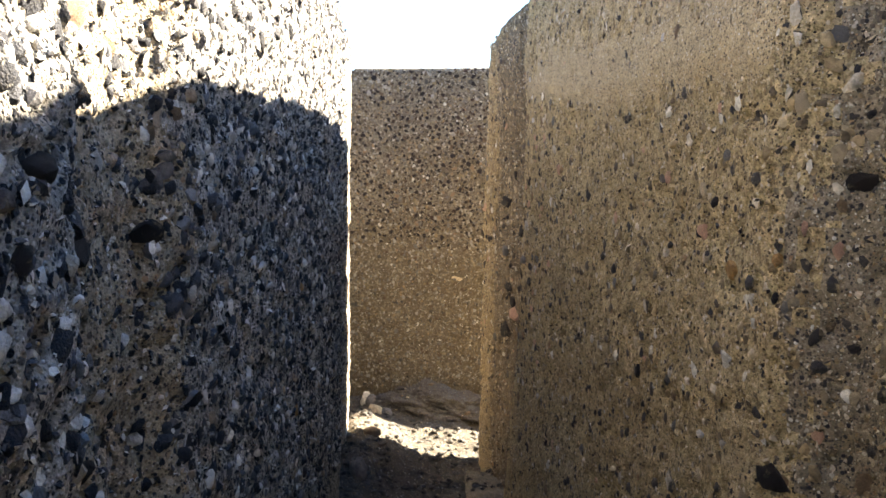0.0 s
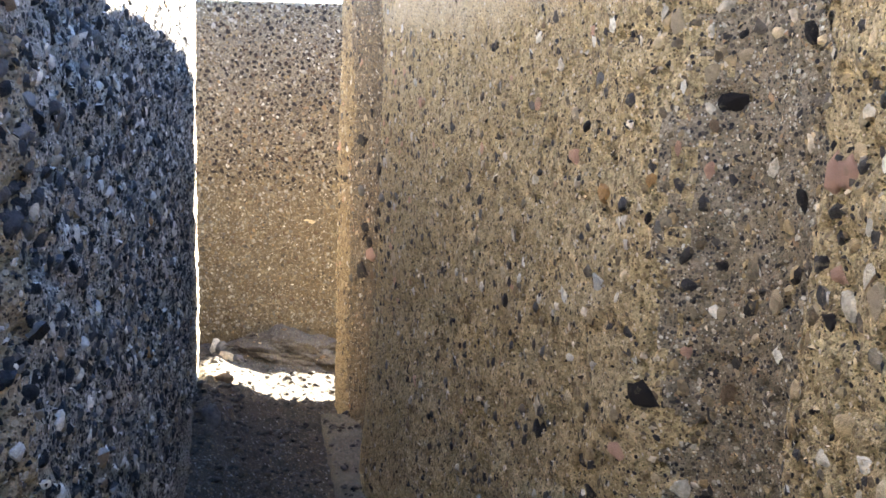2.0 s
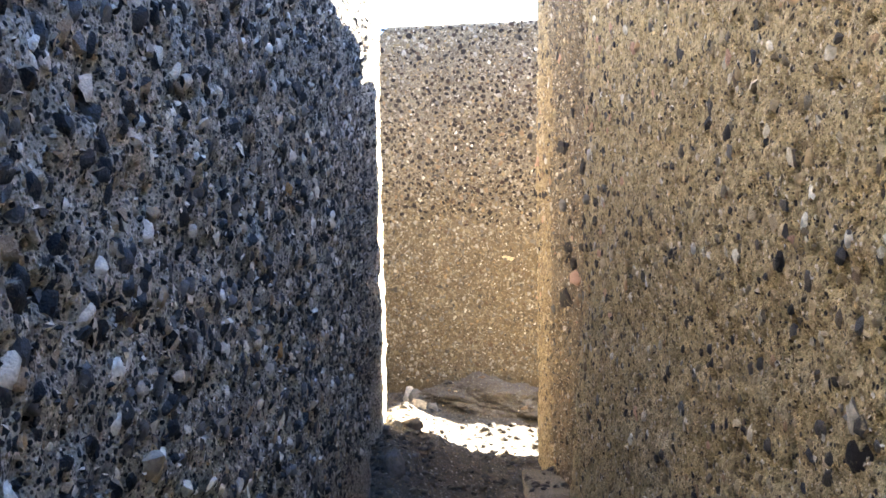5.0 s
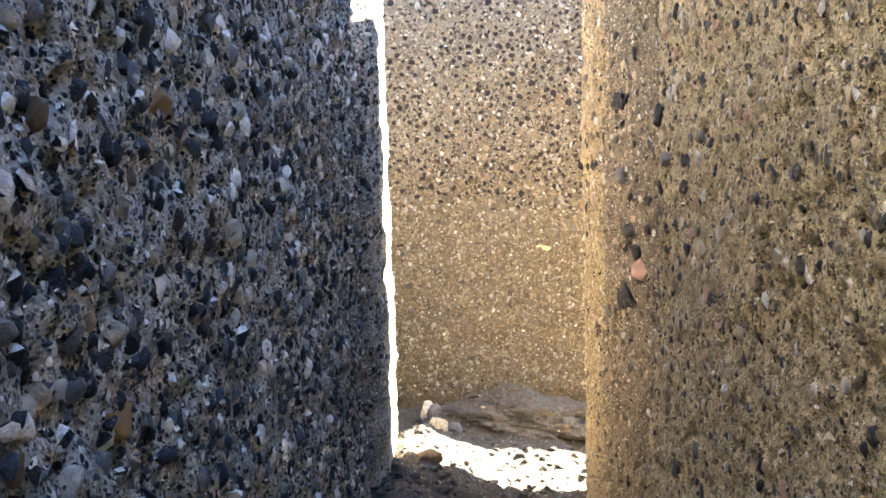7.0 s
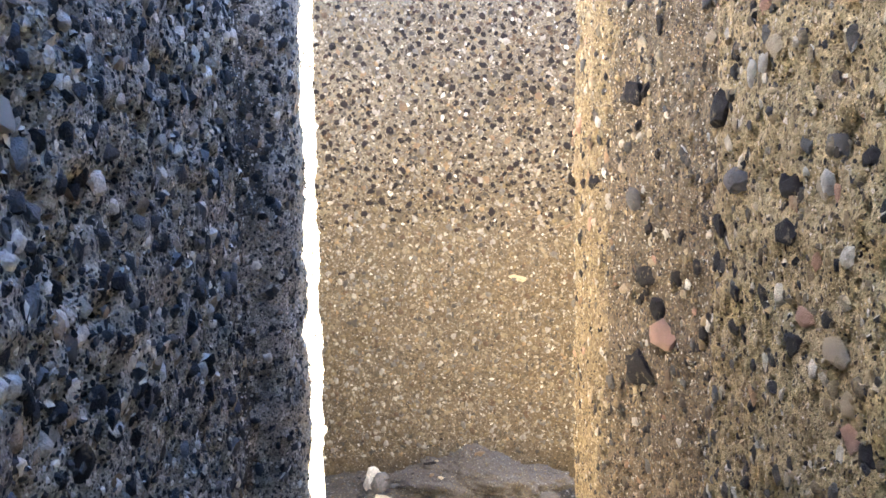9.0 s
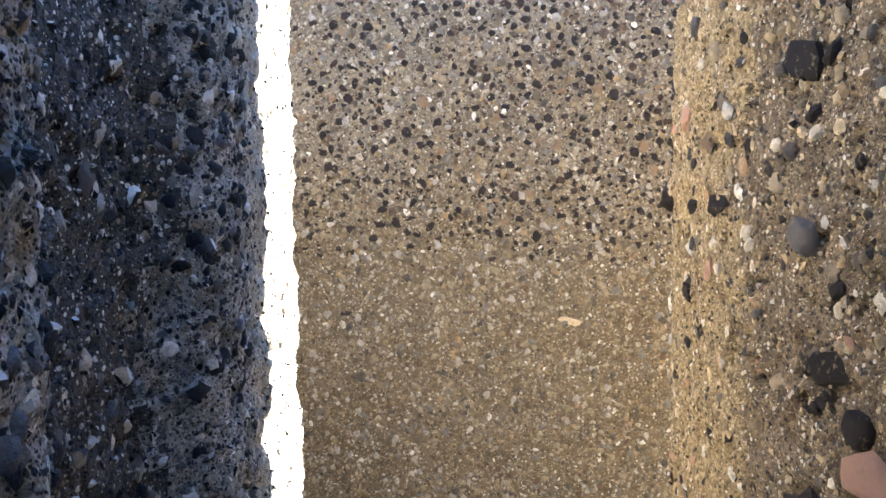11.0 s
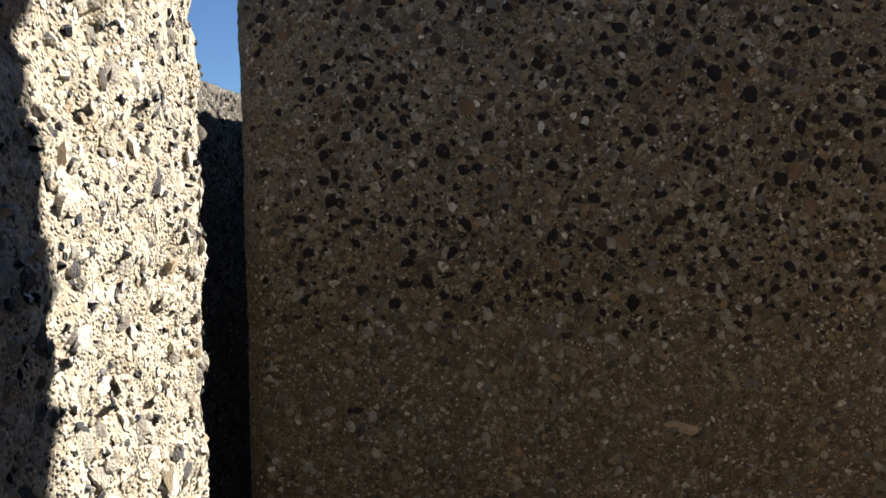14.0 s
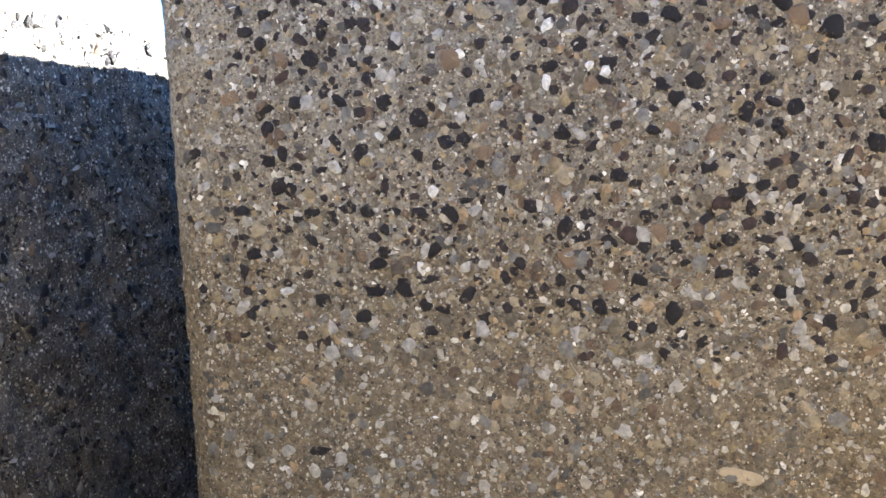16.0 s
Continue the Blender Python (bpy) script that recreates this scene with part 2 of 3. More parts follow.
class Wall:
    """The upright sides of a block: an outline seen from above, run round anticlockwise, with a relief of its own."""

    def __init__(self, outline, top, low, step, detail, relief, lean, seed, chip=None):
        self.chip = chip
        p = rounded(outline)
        seg = np.linalg.norm(np.roll(p, -1, 0) - p, axis=1)
        cum = np.concatenate([[0], np.cumsum(seg)])
        closed = np.vstack([p, p[:1]])
        at = lambda s: np.stack([np.interp(s, cum, closed[:, 0]), np.interp(s, cum, closed[:, 1])], 1)
        # fine columns where detail(x, y) holds, wide ones elsewhere
        s, cols = 0.0, []
        while s < cum[-1] - 0.004:
            cols.append(s)
            x, y = at(np.array([s]))[0]
            s += step if detail(x, y) else 0.12
        self.s = np.array(cols)
        self.xy = at(self.s)
        e = 0.012
        d = at((self.s + e) % cum[-1]) - at((self.s - e) % cum[-1])
        d /= np.linalg.norm(d, axis=1)[:, None]
        self.nor = np.stack([d[:, 1], -d[:, 0]], 1)
        self.z = np.arange(low, top + 1e-6, step)
        self.top, self.low, self.lean, self.step = top, low, lean, step
        h = np.zeros((len(self.s), len(self.z)))
        for n, (cell, high) in enumerate(relief):
            h += high * lattice(self.s, self.z, cell, seed + n)
        # weathered upper edge
        drop = np.clip((self.z - (top - 0.05)) / 0.05, 0, 1)
        h -= 0.035 * drop[None, :] ** 3
        self.h = h

    def stamp(self, count, size, depth, inside, seed):
        """Pits (depth below zero) or lumps pressed into the relief."""
        g = np.random.default_rng(seed)
        for i in g.choice(np.flatnonzero([inside(x, y) for x, y in self.xy]), count):
            j = g.integers(0, len(self.z))
            r, tall = g.uniform(*size), g.uniform(0.7, 1.9)
            n, m = int(r / self.step) + 2, int(r * tall / self.step) + 2
            a, b = np.arange(max(0, i - n), min(len(self.s), i + n + 1)), np.arange(max(0, j - m), min(len(self.z), j + m + 1))
            q = ((self.s[a] - self.s[i])[:, None] / r) ** 2 + ((self.z[b] - self.z[j])[None, :] / (r * tall)) ** 2
            self.h[np.ix_(a, b)] += depth * g.uniform(0.5, 1.1) * np.exp(-2.2 * q)

    def shift(self, z):
        return self.lean * (z - 1.28)

    def mesh(self, name, material, groove=None, groove_material=None):
        n, m = len(self.s), len(self.z)
        x = self.xy[:, 0][:, None] + self.nor[:, 0][:, None] * self.h + self.shift(self.z)[None, :] * -np.sign(self.nor[:, 0])[:, None] * (abs(self.nor[:, 0]) > 0.6)[:, None]
        y = self.xy[:, 1][:, None] + self.nor[:, 1][:, None] * self.h
        z = np.broadcast_to(self.z, (n, m)).copy()
        if self.chip:
            z -= np.array([self.chip(*q) for q in self.xy])[:, None] * np.clip((self.z - self.top + 0.4) / 0.4, 0, 1)[None, :]
        v = np.stack([x, y, z], 2).reshape(-1, 3)
        i, j = np.meshgrid(np.arange(n), np.arange(m - 1), indexing="ij")
        k = (i + 1) % n
        f = np.stack([i * m + j, k * m + j, k * m + j + 1, i * m + j + 1], 2).reshape(-1, 4).tolist()
        c = len(v)
        v = np.vstack([v, [[(self.xy[:, 0].min() + self.xy[:, 0].max()) / 2, (self.xy[:, 1].min() + self.xy[:, 1].max()) / 2, self.top + 0.01]]])
        f += [[a * m + m - 1, ((a + 1) % n) * m + m - 1, c] for a in range(n)]
        me = mesh_of(name, v, f, material)
        if groove:
            for extra in groove_material:
                me.materials.append(extra)
            y = self.xy[:, 1][:, None] + 0.035 * lattice(self.s, self.z, 0.16, 5) + 0.04 * lattice(self.s, self.z, 0.022, 6)
            which = np.zeros(len(f), np.int32)
            inside = sum(((y > a) & (y < b)) * slot for a, b, slot in groove)
            which[:n * (m - 1)] = inside[:, :-1].astype(np.int32).ravel()
            me.polygons.foreach_set("material_index", which)
        return me

    def spot(self, i, z):
        """Point, outward direction and sideways direction on the relief, for columns i and heights z."""
        j = np.clip(((z - self.low) / self.step).astype(int), 0, len(self.z) - 1)
        nor = np.concatenate([self.nor[i], np.zeros((len(i), 1))], 1)
        p = np.concatenate([self.xy[i], z[:, None]], 1) + nor * self.h[i, j][:, None]
        p[:, 0] += self.shift(z) * -np.sign(nor[:, 0]) * (abs(nor[:, 0]) > 0.6)
        side = np.stack([-nor[:, 1], nor[:, 0], 0 * z], 1)
        return p, nor, side

    def column(self, axis, value, inside):
        ok = np.array([inside(x, y) for x, y in self.xy])
        return int(np.argmin(np.where(ok, abs(self.xy[:, axis] - value), 99)))


def pebble_shapes(count, detail, seed, cuts=16, least=0.42, sharp=0.97):
    """Outer halves of stones: sideways, up, outwards; each within about one unit."""
    shapes = []
    for k in range(count):
        bm = bmesh.new()
        bmesh.ops.create_icosphere(bm, subdivisions=detail, radius=1)
        off = Vector((k * 7.3 + seed, 3.1 * k, seed))
        flat = [(Vector(noise.random_unit_vector()), random.uniform(least, 0.80)) for _ in range(cuts)]
        for v in bm.verts:
            p = v.co.copy()
            p *= 1 + 0.28 * noise.noise(v.co * 1.3 + off) + 0.14 * noise.noise(v.co * 3.1 + off)
            for d, cut in flat:
                over = p.dot(d) - cut
                if over > 0:
                    p -= d * over * sharp
            v.co = p * (1 + 0.15 * noise.noise(v.co * 3.6 - off) + 0.1 * noise.noise(v.co * 7.1 + off))
        bmesh.ops.delete(bm, geom=[f for f in bm.faces if f.calc_center_median().z < -0.15], context="FACES")
        bm.verts.index_update()
        shapes.append((np.array([v.co[:] for v in bm.verts]), np.array([[v.index for v in f.verts] for f in bm.faces])))
        bm.free()
    return shapes


SHAPES = pebble_shapes(14, 2, 2)
SHAPES_ROUND = pebble_shapes(14, 2, 9, 13, 0.42, 0.92)
SHAPES_SMALL = pebble_shapes(8, 1, 5)


def scatter(wall, name, material, parent, count, sizes, zs, inside, sink, seed, proud=0.55, shapes=SHAPES, tall=(0.7, 1.3), power=2.0, weight=None, gap=0.0, singles=0, tints=(0,)):
    """Many small stones set in the wall, joined."""
    g = np.random.default_rng(seed)
    cols = np.flatnonzero([inside(x, y) for x, y in wall.xy])
    i, z = g.choice(cols, count), g.uniform(*zs, count)
    if weight is not None:
        keep = g.uniform(0, 1, count) < weight(wall.xy[i], z)
        i, z = i[keep], z[keep]
    count = len(i)
    r = sizes[0] + (sizes[1] - sizes[0]) * g.uniform(0, 1, count) ** power
    if gap:
        order = np.argsort(-r)
        i, z, r = i[order], z[order], r[order]
        u, kept = wall.s[i], []
        for n in range(count):
            k = kept
            if not k or np.all((u[k] - u[n]) ** 2 + (z[k] - z[n]) ** 2 > (gap * (r[k] + r[n])) ** 2):
                kept.append(n)
        i, z, r = i[kept], z[kept], r[kept]
        count = len(i)
    p, nor, side = wall.spot(i, z)
    p += side * g.uniform(-0.5, 0.5, count)[:, None] * wall.step
    a = g.uniform(-0.9, 0.9, count)
    up = np.array([0, 0, 1.0])
    ux, uy = side * np.cos(a)[:, None] + up * np.sin(a)[:, None], up * np.cos(a)[:, None] - side * np.sin(a)[:, None]
    rx, ry, rn = r * g.uniform(0.75, 1.2, count), r * g.uniform(*tall, count), r * proud * g.uniform(0.7, 1.3, count)
    p -= nor * (rn * sink)[:, None]
    kinds = g.integers(0, len(shapes), count)
    worn = shapes is SHAPES_ROUND
    if worn or shapes is SHAPES:
        shapes = shapes + SHAPES_SMALL
        kinds = np.where(r > 0.0125, kinds, len(SHAPES) + kinds % len(SHAPES_SMALL))
    alone = [n for n in range(count) if 1.0 < z[n] < 1.85][:singles]
    for n in alone:
        m = Matrix((Vector(ux[n]) * rx[n], Vector(uy[n]) * ry[n], Vector(nor[n]) * rn[n])).transposed().to_4x4()
        ob = part("pebble", single(int(kinds[n]) % len(SHAPES), int(g.choice(tints))), None, parent)
        ob.matrix_basis = Matrix.Translation(Vector(p[n])) @ m
    kinds[alone] = -1
    V, F, base = [], [], 0
    for k, (v, f) in enumerate(shapes):
        w = np.flatnonzero(kinds == k)
        if not len(w):
            continue
        q = p[w][:, None] + ux[w][:, None] * (v[None, :, :1] * rx[w][:, None, None]) + uy[w][:, None] * (v[None, :, 1:2] * ry[w][:, None, None]) + nor[w][:, None] * (v[None, :, 2:] * rn[w][:, None, None])
        V.append(q.reshape(-1, 3))
        F.append((f[None] + (base + np.arange(len(w)) * len(v))[:, None, None]).reshape(-1, 3))
        base += len(w) * len(v)
    me = mesh_of(name, np.vstack(V), np.vstack(F), material, crease=0.8 if worn else 0.6)
    return part(name, me, material, parent, kind="stuff")


SINGLE = {}


def single(k, tint, worn=False):
    if (k, tint, worn) not in SINGLE:
        v, f = SHAPES_ROUND[k] if worn else SHAPES[k]
        SINGLE[k, tint, worn] = mesh_of("pebble", v, f, TINTS[tint], crease=0.7 if worn else 0.45)
    return SINGLE[k, tint, worn]


def set_stone(wall, i, z, w, h, tint, parent, k, turn=0.0, proud=0.45, sink=0.35):
    p, nor, side = (q[0] for q in wall.spot(np.array([i]), np.array([z])))
    m = Matrix((Vector(side), (0, 0, 1), Vector(nor))).transposed().to_4x4()
    m = Matrix.Translation(Vector(p - nor * min(w, h) * 0.5 * proud * sink)) @ m @ Matrix.Rotation(turn, 4, "Z") @ Matrix.Diagonal((w * 0.68, h * 0.68, min(w, h) * 0.6 * proud, 1))
    ob = part("pebble", single(k % len(SHAPES), tint, wall is left_wall or wall is back_wall), None, parent)
    ob.matrix_basis = m
    return ob


def set_list(wall, rows, axis, inside, parent, proud=0.45, sink=0.35):
    for n, (a, z, w, h, tint) in enumerate(rows):
        set_stone(wall, wall.column(axis, a, inside), z, w, h, tint, parent, n * 5 + int(a * 10), random.uniform(-0.25, 0.25), proud, sink)


def set_random(wall, count, zs, sizes, tints, inside, parent, seed, proud=0.5, sink=0.3):
    g = np.random.default_rng(seed)
    cols = np.flatnonzero([inside(x, y) for x, y in wall.xy])
    for n in range(count):
        r = g.uniform(*sizes)
        set_stone(wall, int(g.choice(cols)), float(g.uniform(*zs)), r * g.uniform(0.8, 1.3), r * g.uniform(0.8, 1.4), int(g.choice(tints)), parent, n, float(g.uniform(-0.6, 0.6)), proud, sink)


# ---------------- the blocks ----------------
BLOCKS = "concrete blocks of the passage"
# side blocks run on unseen to y -3.2, keeping bounce light out
left_wall = Wall([(-2.1, -3.2), (-0.13, -3.2), (-0.12, 1.0), (-0.12, 1.33), (-0.20, 1.41), (-0.20, 1.64), (-0.132, 1.75), (-0.128, 3.0), (-0.13, 3.9), (-0.145, 4.26),
                  (-0.26, 4.33), (-0.262, 4.69), (-0.164, 4.77), (-0.166, 5.1), (-0.173, 5.26), (-0.19, 5.32), (-0.25, 5.352), (-2.1, 5.37)],
                 2.32, -0.3, 0.01, lambda x, y: x > -0.3 and y > 0.9, [(0.5, 0.008), (0.12, 0.006), (0.045, 0.005), (0.02, 0.005)], -0.025, 11)
left_side = lambda x, y: x > -0.29 and 0.95 < y < 5.345
left_main = lambda x, y: left_side(x, y) and y < 4.88
left_end = lambda x, y: x > -0.27 and 4.84 < y < 5.36
left_wall.stamp(6500, (0.008, 0.015), -0.018, left_side, 3)
right_wall = Wall([(2.6, 5.455), (0.66, 5.44), (0.60, 5.41), (0.566, 5.295), (0.572, 5.13), (0.58, 5.03), (0.602, 4.94), (0.637, 4.83), (0.668, 4.68), (0.705, 4.5), (0.725, 4.36), (0.66, 4.268), (0.63, 4.2), (0.625, 3.9),
                   (0.63, 3.3), (0.655, 2.7), (0.677, 2.2), (0.69, 1.88), (0.74, 1.82), (0.80, 1.77), (0.81, 1.59), (0.735, 1.54), (0.725, 1.44), (0.72, -3.2), (2.6, -3.2)],
                  2.35, -0.3, 0.01, lambda x, y: x < 0.9 and y > 1.2, [(0.6, 0.006), (0.15, 0.004), (0.05, 0.004), (0.018, 0.004)], 0.03, 23,
                  # worn top, lower at the far corner
                  lambda x, y: 0.055 * np.clip((y - 4.8) / 0.35, 0, 1) - 0.02 * np.clip((4.2 - y) / 0.8, 0, 1) + 0.018 * noise.noise(Vector((x * 9, y * 9, 2))))
right_side = lambda x, y: x < 0.9 and 1.25 < y < 5.38
# the far groove runs out towards the top
for i, (x, y) in enumerate(right_wall.xy):
    if x < 0.9 and 4.2 < y < 5.03:
        k = np.clip((right_wall.z - 1.65) / 0.45, 0, 1)
        right_wall.h[i] += max(0, x - 0.58 - 0.05 * (5.03 - y) / 0.83) * (k * k * (3 - 2 * k))
# its foot flares out into the passage
foot = 0.065 * np.clip((0.95 - right_wall.z) / 0.95, 0, 1)
for i, (x, y) in enumerate(right_wall.xy):
    if x < 0.9 and y < 4.9:
        right_wall.h[i] += foot * np.clip((4.9 - y) / 0.6, 0, 1)
right_wall.stamp(7500, (0.006, 0.013), -0.016, right_side, 4)
far_wall = Wall([(-0.548, 6.47), (-0.492, 6.4), (1.57, 6.4), (1.62, 6.45), (1.62, 11.6), (-0.548, 11.6)],
                2.285, -0.3, 0.007, lambda x, y: y < 6.5 and x < 1.1, [(0.7, 0.004), (0.11, 0.002), (0.03, 0.0018), (0.016, 0.0016)], 0.02, 37,
                # upper corner lowered, out of view, to shape its shadow on the back block
                lambda x, y: np.clip((-0.2 - x) / 0.25, 0, 1) * (0.13 + 0.09 * np.clip((7.07 - y) / 0.07, 0, 1)))
far_side = lambda x, y: y < 6.41 and -0.5 < x < 1.05
# faint joint between the two pours
joint = 1.10 + 0.006 * lattice(far_wall.s, np.array([0.0, 1.0]), 0.25, 61)[:, :1]
far_wall.h -= 0.0045 * np.exp(-((far_wall.z[None, :] - joint) / 0.006) ** 2) * np.clip((0.25 - far_wall.xy[:, :1]) / 0.3, 0.15, 1)
far_wall.stamp(3000, (0.005, 0.01), -0.007, far_side, 5)
# both ends, and the far block's rear, run on unseen to block skylight
back_wall = Wall([(-1.2, 5.42), (-1.12, 7.0), (-0.95, 11.9), (-3.0, 11.9), (-3.1, 5.42)],
                 1.90, -0.3, 0.014, lambda x, y: x > -1.3 and y < 9.0, [(0.5, 0.01), (0.12, 0.008), (0.04, 0.008), (0.03, 0.005)], 0.0, 51)
back_side = lambda x, y: x > -1.22 and 5.8 < y < 9.0


def block(wall, material, label, groove=None, groove_material=None):
    return tagged(new("concrete_block", wall.mesh("concrete_block", material, groove, groove_material)), label, "concrete block", BLOCKS)


left_block = block(left_wall, MAT_LEFT, "rough washed concrete block thick with loose grey pebbles", [(1.37, 1.72, 1), (4.30, 4.70, 2), (4.86, 9.0, 3)], (MAT_GROOVE_TAN, MAT_GROOVE_SHADE, MAT_END_LIT))
# both grooves darker than the face, the far one browner
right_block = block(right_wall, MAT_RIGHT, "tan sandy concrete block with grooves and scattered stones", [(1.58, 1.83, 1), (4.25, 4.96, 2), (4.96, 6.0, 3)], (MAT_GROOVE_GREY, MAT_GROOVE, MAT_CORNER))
far_block = block(far_wall, MAT_FAR, "smooth brown concrete block with dark pebbles in upper layer")
# the upper pour is greyer than the lower one; skylight paleness is painted in
far_block.data.materials.append(MAT_FAR_UPPER)
mid = np.zeros(len(far_block.data.polygons) * 3)
far_block.data.polygons.foreach_get("center", mid)
far_block.data.polygons.foreach_set("material_index", (mid[2::3] + rng.normal(0, 0.1, len(mid) // 3) > 1.28).astype(np.int32))
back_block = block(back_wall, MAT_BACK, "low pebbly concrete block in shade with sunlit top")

# left: crowded pebbles
scatter(left_wall, "aggregate", PEB_WASHED, left_block, 26000, (0.006, 0.0185), (0.5, 2.3), left_main, 0.3, 101, 0.75, SHAPES_ROUND, power=2.2, tall=(0.75, 1.3), weight=lambda xy, z: np.where((xy[:, 1] > 1.36) & (xy[:, 1] < 1.68), 0.42, np.where((xy[:, 1] > 4.29) & (xy[:, 1] < 4.74), 0.35, 1.0)))
scatter(left_wall, "aggregate", PEB_CREAM_LIT, left_block, 5200, (0.0045, 0.015), (0.5, 2.3), left_end, 0.35, 103, 0.55, SHAPES_ROUND, power=2.2)
scatter(left_wall, "grit", PEB_WASHED, left_block, 26000, (0.003, 0.007), (0.5, 2.3), left_side, 0.0, 102, 0.9, SHAPES_SMALL)
# right: sandy face with stones and few lumps
scatter(right_wall, "aggregate", PEB_SAND, right_block, 9500, (0.005, 0.0145), (0.4, 2.3), right_side, 0.12, 113, 0.65, power=2.2, tall=(0.8, 1.35))
scatter(right_wall, "aggregate", PEB_MIXED, right_block, 4800, (0.005, 0.017), (0.05, 2.3), right_side, 0.05, 111, 0.55, power=2.4, tall=(0.9, 1.6))
scatter(right_wall, "grit", PEB_SAND, right_block, 21000, (0.0025, 0.0065), (0.4, 2.3), right_side, 0.2, 112, 0.7, SHAPES_SMALL, tall=(0.9, 1.6))
# far: dark stones above the joint between two pours, pale grit below
clump = lambda xy, z: np.array([0.5 + 0.9 * noise.noise(Vector((q * 7, k * 7, 4))) for q, k in zip(xy[:, 0], z)])
scatter(far_wall, "dark_aggregate", PEB_DARK, far_block, 11000, (0.0085, 0.0245), (1.05, 2.27), far_side, 0.3, 121, 0.45, tall=(0.6, 1.1), power=2.1, gap=0.68, singles=230, tints=(0, 0, 0, 5),
        weight=lambda xy, z: np.clip(0.12 + 0.8 * clump(xy, z) + 0.35 * xy[:, 0], 0.03, 1) * np.where(xy[:, 0] < -0.4, 0.2, 1.0) * np.where(z > 1.98, 0.5, np.clip((z - 1.03) / 0.2, 0.04, 1.0)))
scatter(far_wall, "dark_aggregate", PEB_DARK, far_block, 420, (0.004, 0.0115), (0.1, 1.1), far_side, 0.4, 122, 0.35, tall=(0.6, 1.0))
scatter(far_wall, "dark_aggregate", PEB_DARK, far_block, 2600, (0.004, 0.0105), (1.04, 2.27), far_side, 0.25, 128, 0.45, tall=(0.5, 1.1), power=1.2, weight=lambda xy, z: np.clip(0.3 + 0.8 * clump(xy, z), 0.1, 1) * np.clip((z - 1.03) / 0.25, 0.1, 1.0))
scatter(far_wall, "dull_aggregate", PEB_DULL, far_block, 6500, (0.007, 0.02), (0.1, 2.27), far_side, 0.3, 125, 0.35, power=1.8)
scatter(far_wall, "pale_aggregate", PEB_PALE, far_block, 5200, (0.0055, 0.0145), (0.1, 2.27), far_side, 0.2, 123, 0.45, power=2.0)
scatter(far_wall, "pale_aggregate", PEB_PALE, far_block, 6500, (0.0035, 0.0075), (0.1, 2.27), far_side, 0.35, 127, 0.5, SHAPES_SMALL)
scatter(far_wall, "grit", PEB_DULL, far_block, 16000, (0.0026, 0.0062), (0.05, 2.27), far_side, 0.3, 124, 0.6, SHAPES_SMALL)
scatter(far_wall, "grit", PEB_PALE, far_block, 6000, (0.002, 0.0045), (0.1, 2.27), far_side, 0.2, 126, 0.6, SHAPES_SMALL)
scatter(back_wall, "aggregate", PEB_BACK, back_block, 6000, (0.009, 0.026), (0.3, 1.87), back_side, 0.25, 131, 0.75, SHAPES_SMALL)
# stones that stand out, one by one: place along the wall, height, width, height of the stone, colour
set_list(right_wall, [(1.79, 1.655, 0.046, 0.034, 0), (1.765, 1.555, 0.042, 0.034, 0), (1.87, 1.48, 0.0126, 0.021, 0), (1.86, 1.2, 0.05, 0.034, 0), (1.76, 1.23, 0.027, 0.04, 5), (1.94, 1.62, 0.0289, 0.017, 0), (1.85, 1.47, 0.0132, 0.022, 6), (2.02, 1.5, 0.049, 0.029, 4), (1.87, 1.54, 0.02, 0.026, 4), (1.84, 1.59, 0.0132, 0.022, 2), (1.8, 1.56, 0.0168, 0.028, 2), (1.85, 1.3, 0.03, 0.023, 1), (1.81, 1.28, 0.02, 0.032, 2), (1.75, 1.27, 0.015, 0.018, 3), (1.8, 1.62, 0.016, 0.023, 5), (2.01, 1.35, 0.04, 0.034, 1), (1.9, 1.09, 0.039, 0.024, 2), (2.25, 1, 0.058, 0.053, 0), (1.92, 1.43, 0.0289, 0.017, 1), (1.78, 1.42, 0.022, 0.02, 0)], 1, right_side, right_block, 0.62, 0.05)
set_list(right_wall, [(1.5, 1.57, 0.03, 0.045, 2), (1.47, 1.58, 0.035, 0.03, 2), (1.47, 1.47, 0.03, 0.027, 2), (1.5, 1.48, 0.022, 0.022, 0), (1.5, 1.67, 0.018, 0.018, 0), (1.78, 1.75, 0.014, 0.014, 0)], 1, right_side, right_block, 0.62, 0.05)
set_list(right_wall, [(3.88, 1.26, 0.0714, 0.042, 0), (3.82, 1.26, 0.0374, 0.022, 0), (4.11, 1.46, 0.0629, 0.037, 0), (3.93, 1.44, 0.0544, 0.032, 3), (4.7, 1.6, 0.032, 0.046, 0), (4.31, 1.54, 0.0646, 0.038, 0), (4.16, 1.37, 0.071, 0.057, 0), (4.81, 1.22, 0.0782, 0.046, 6), (4.82, 1.46, 0.086, 0.071, 0), (4.28, 1.2, 0.0646, 0.038, 2), (4.18, 1.2, 0.068, 0.04, 0), (4.18, 1.14, 0.068, 0.04, 0), (4.78, 1.05, 0.1, 0.059, 0), (4.69, 0.98, 0.074, 0.046, 0), (4.29, 1.05, 0.0663, 0.039, 0), (4.09, 1.05, 0.0442, 0.026, 0), (3.84, 1.11, 0.0459, 0.027, 2), (3.86, 1.07, 0.0527, 0.031, 0), (3.75, 1.08, 0.0527, 0.031, 3), (4.66, 0.92, 0.105, 0.062, 2)], 1, right_side, right_block, 0.62, 0.05)
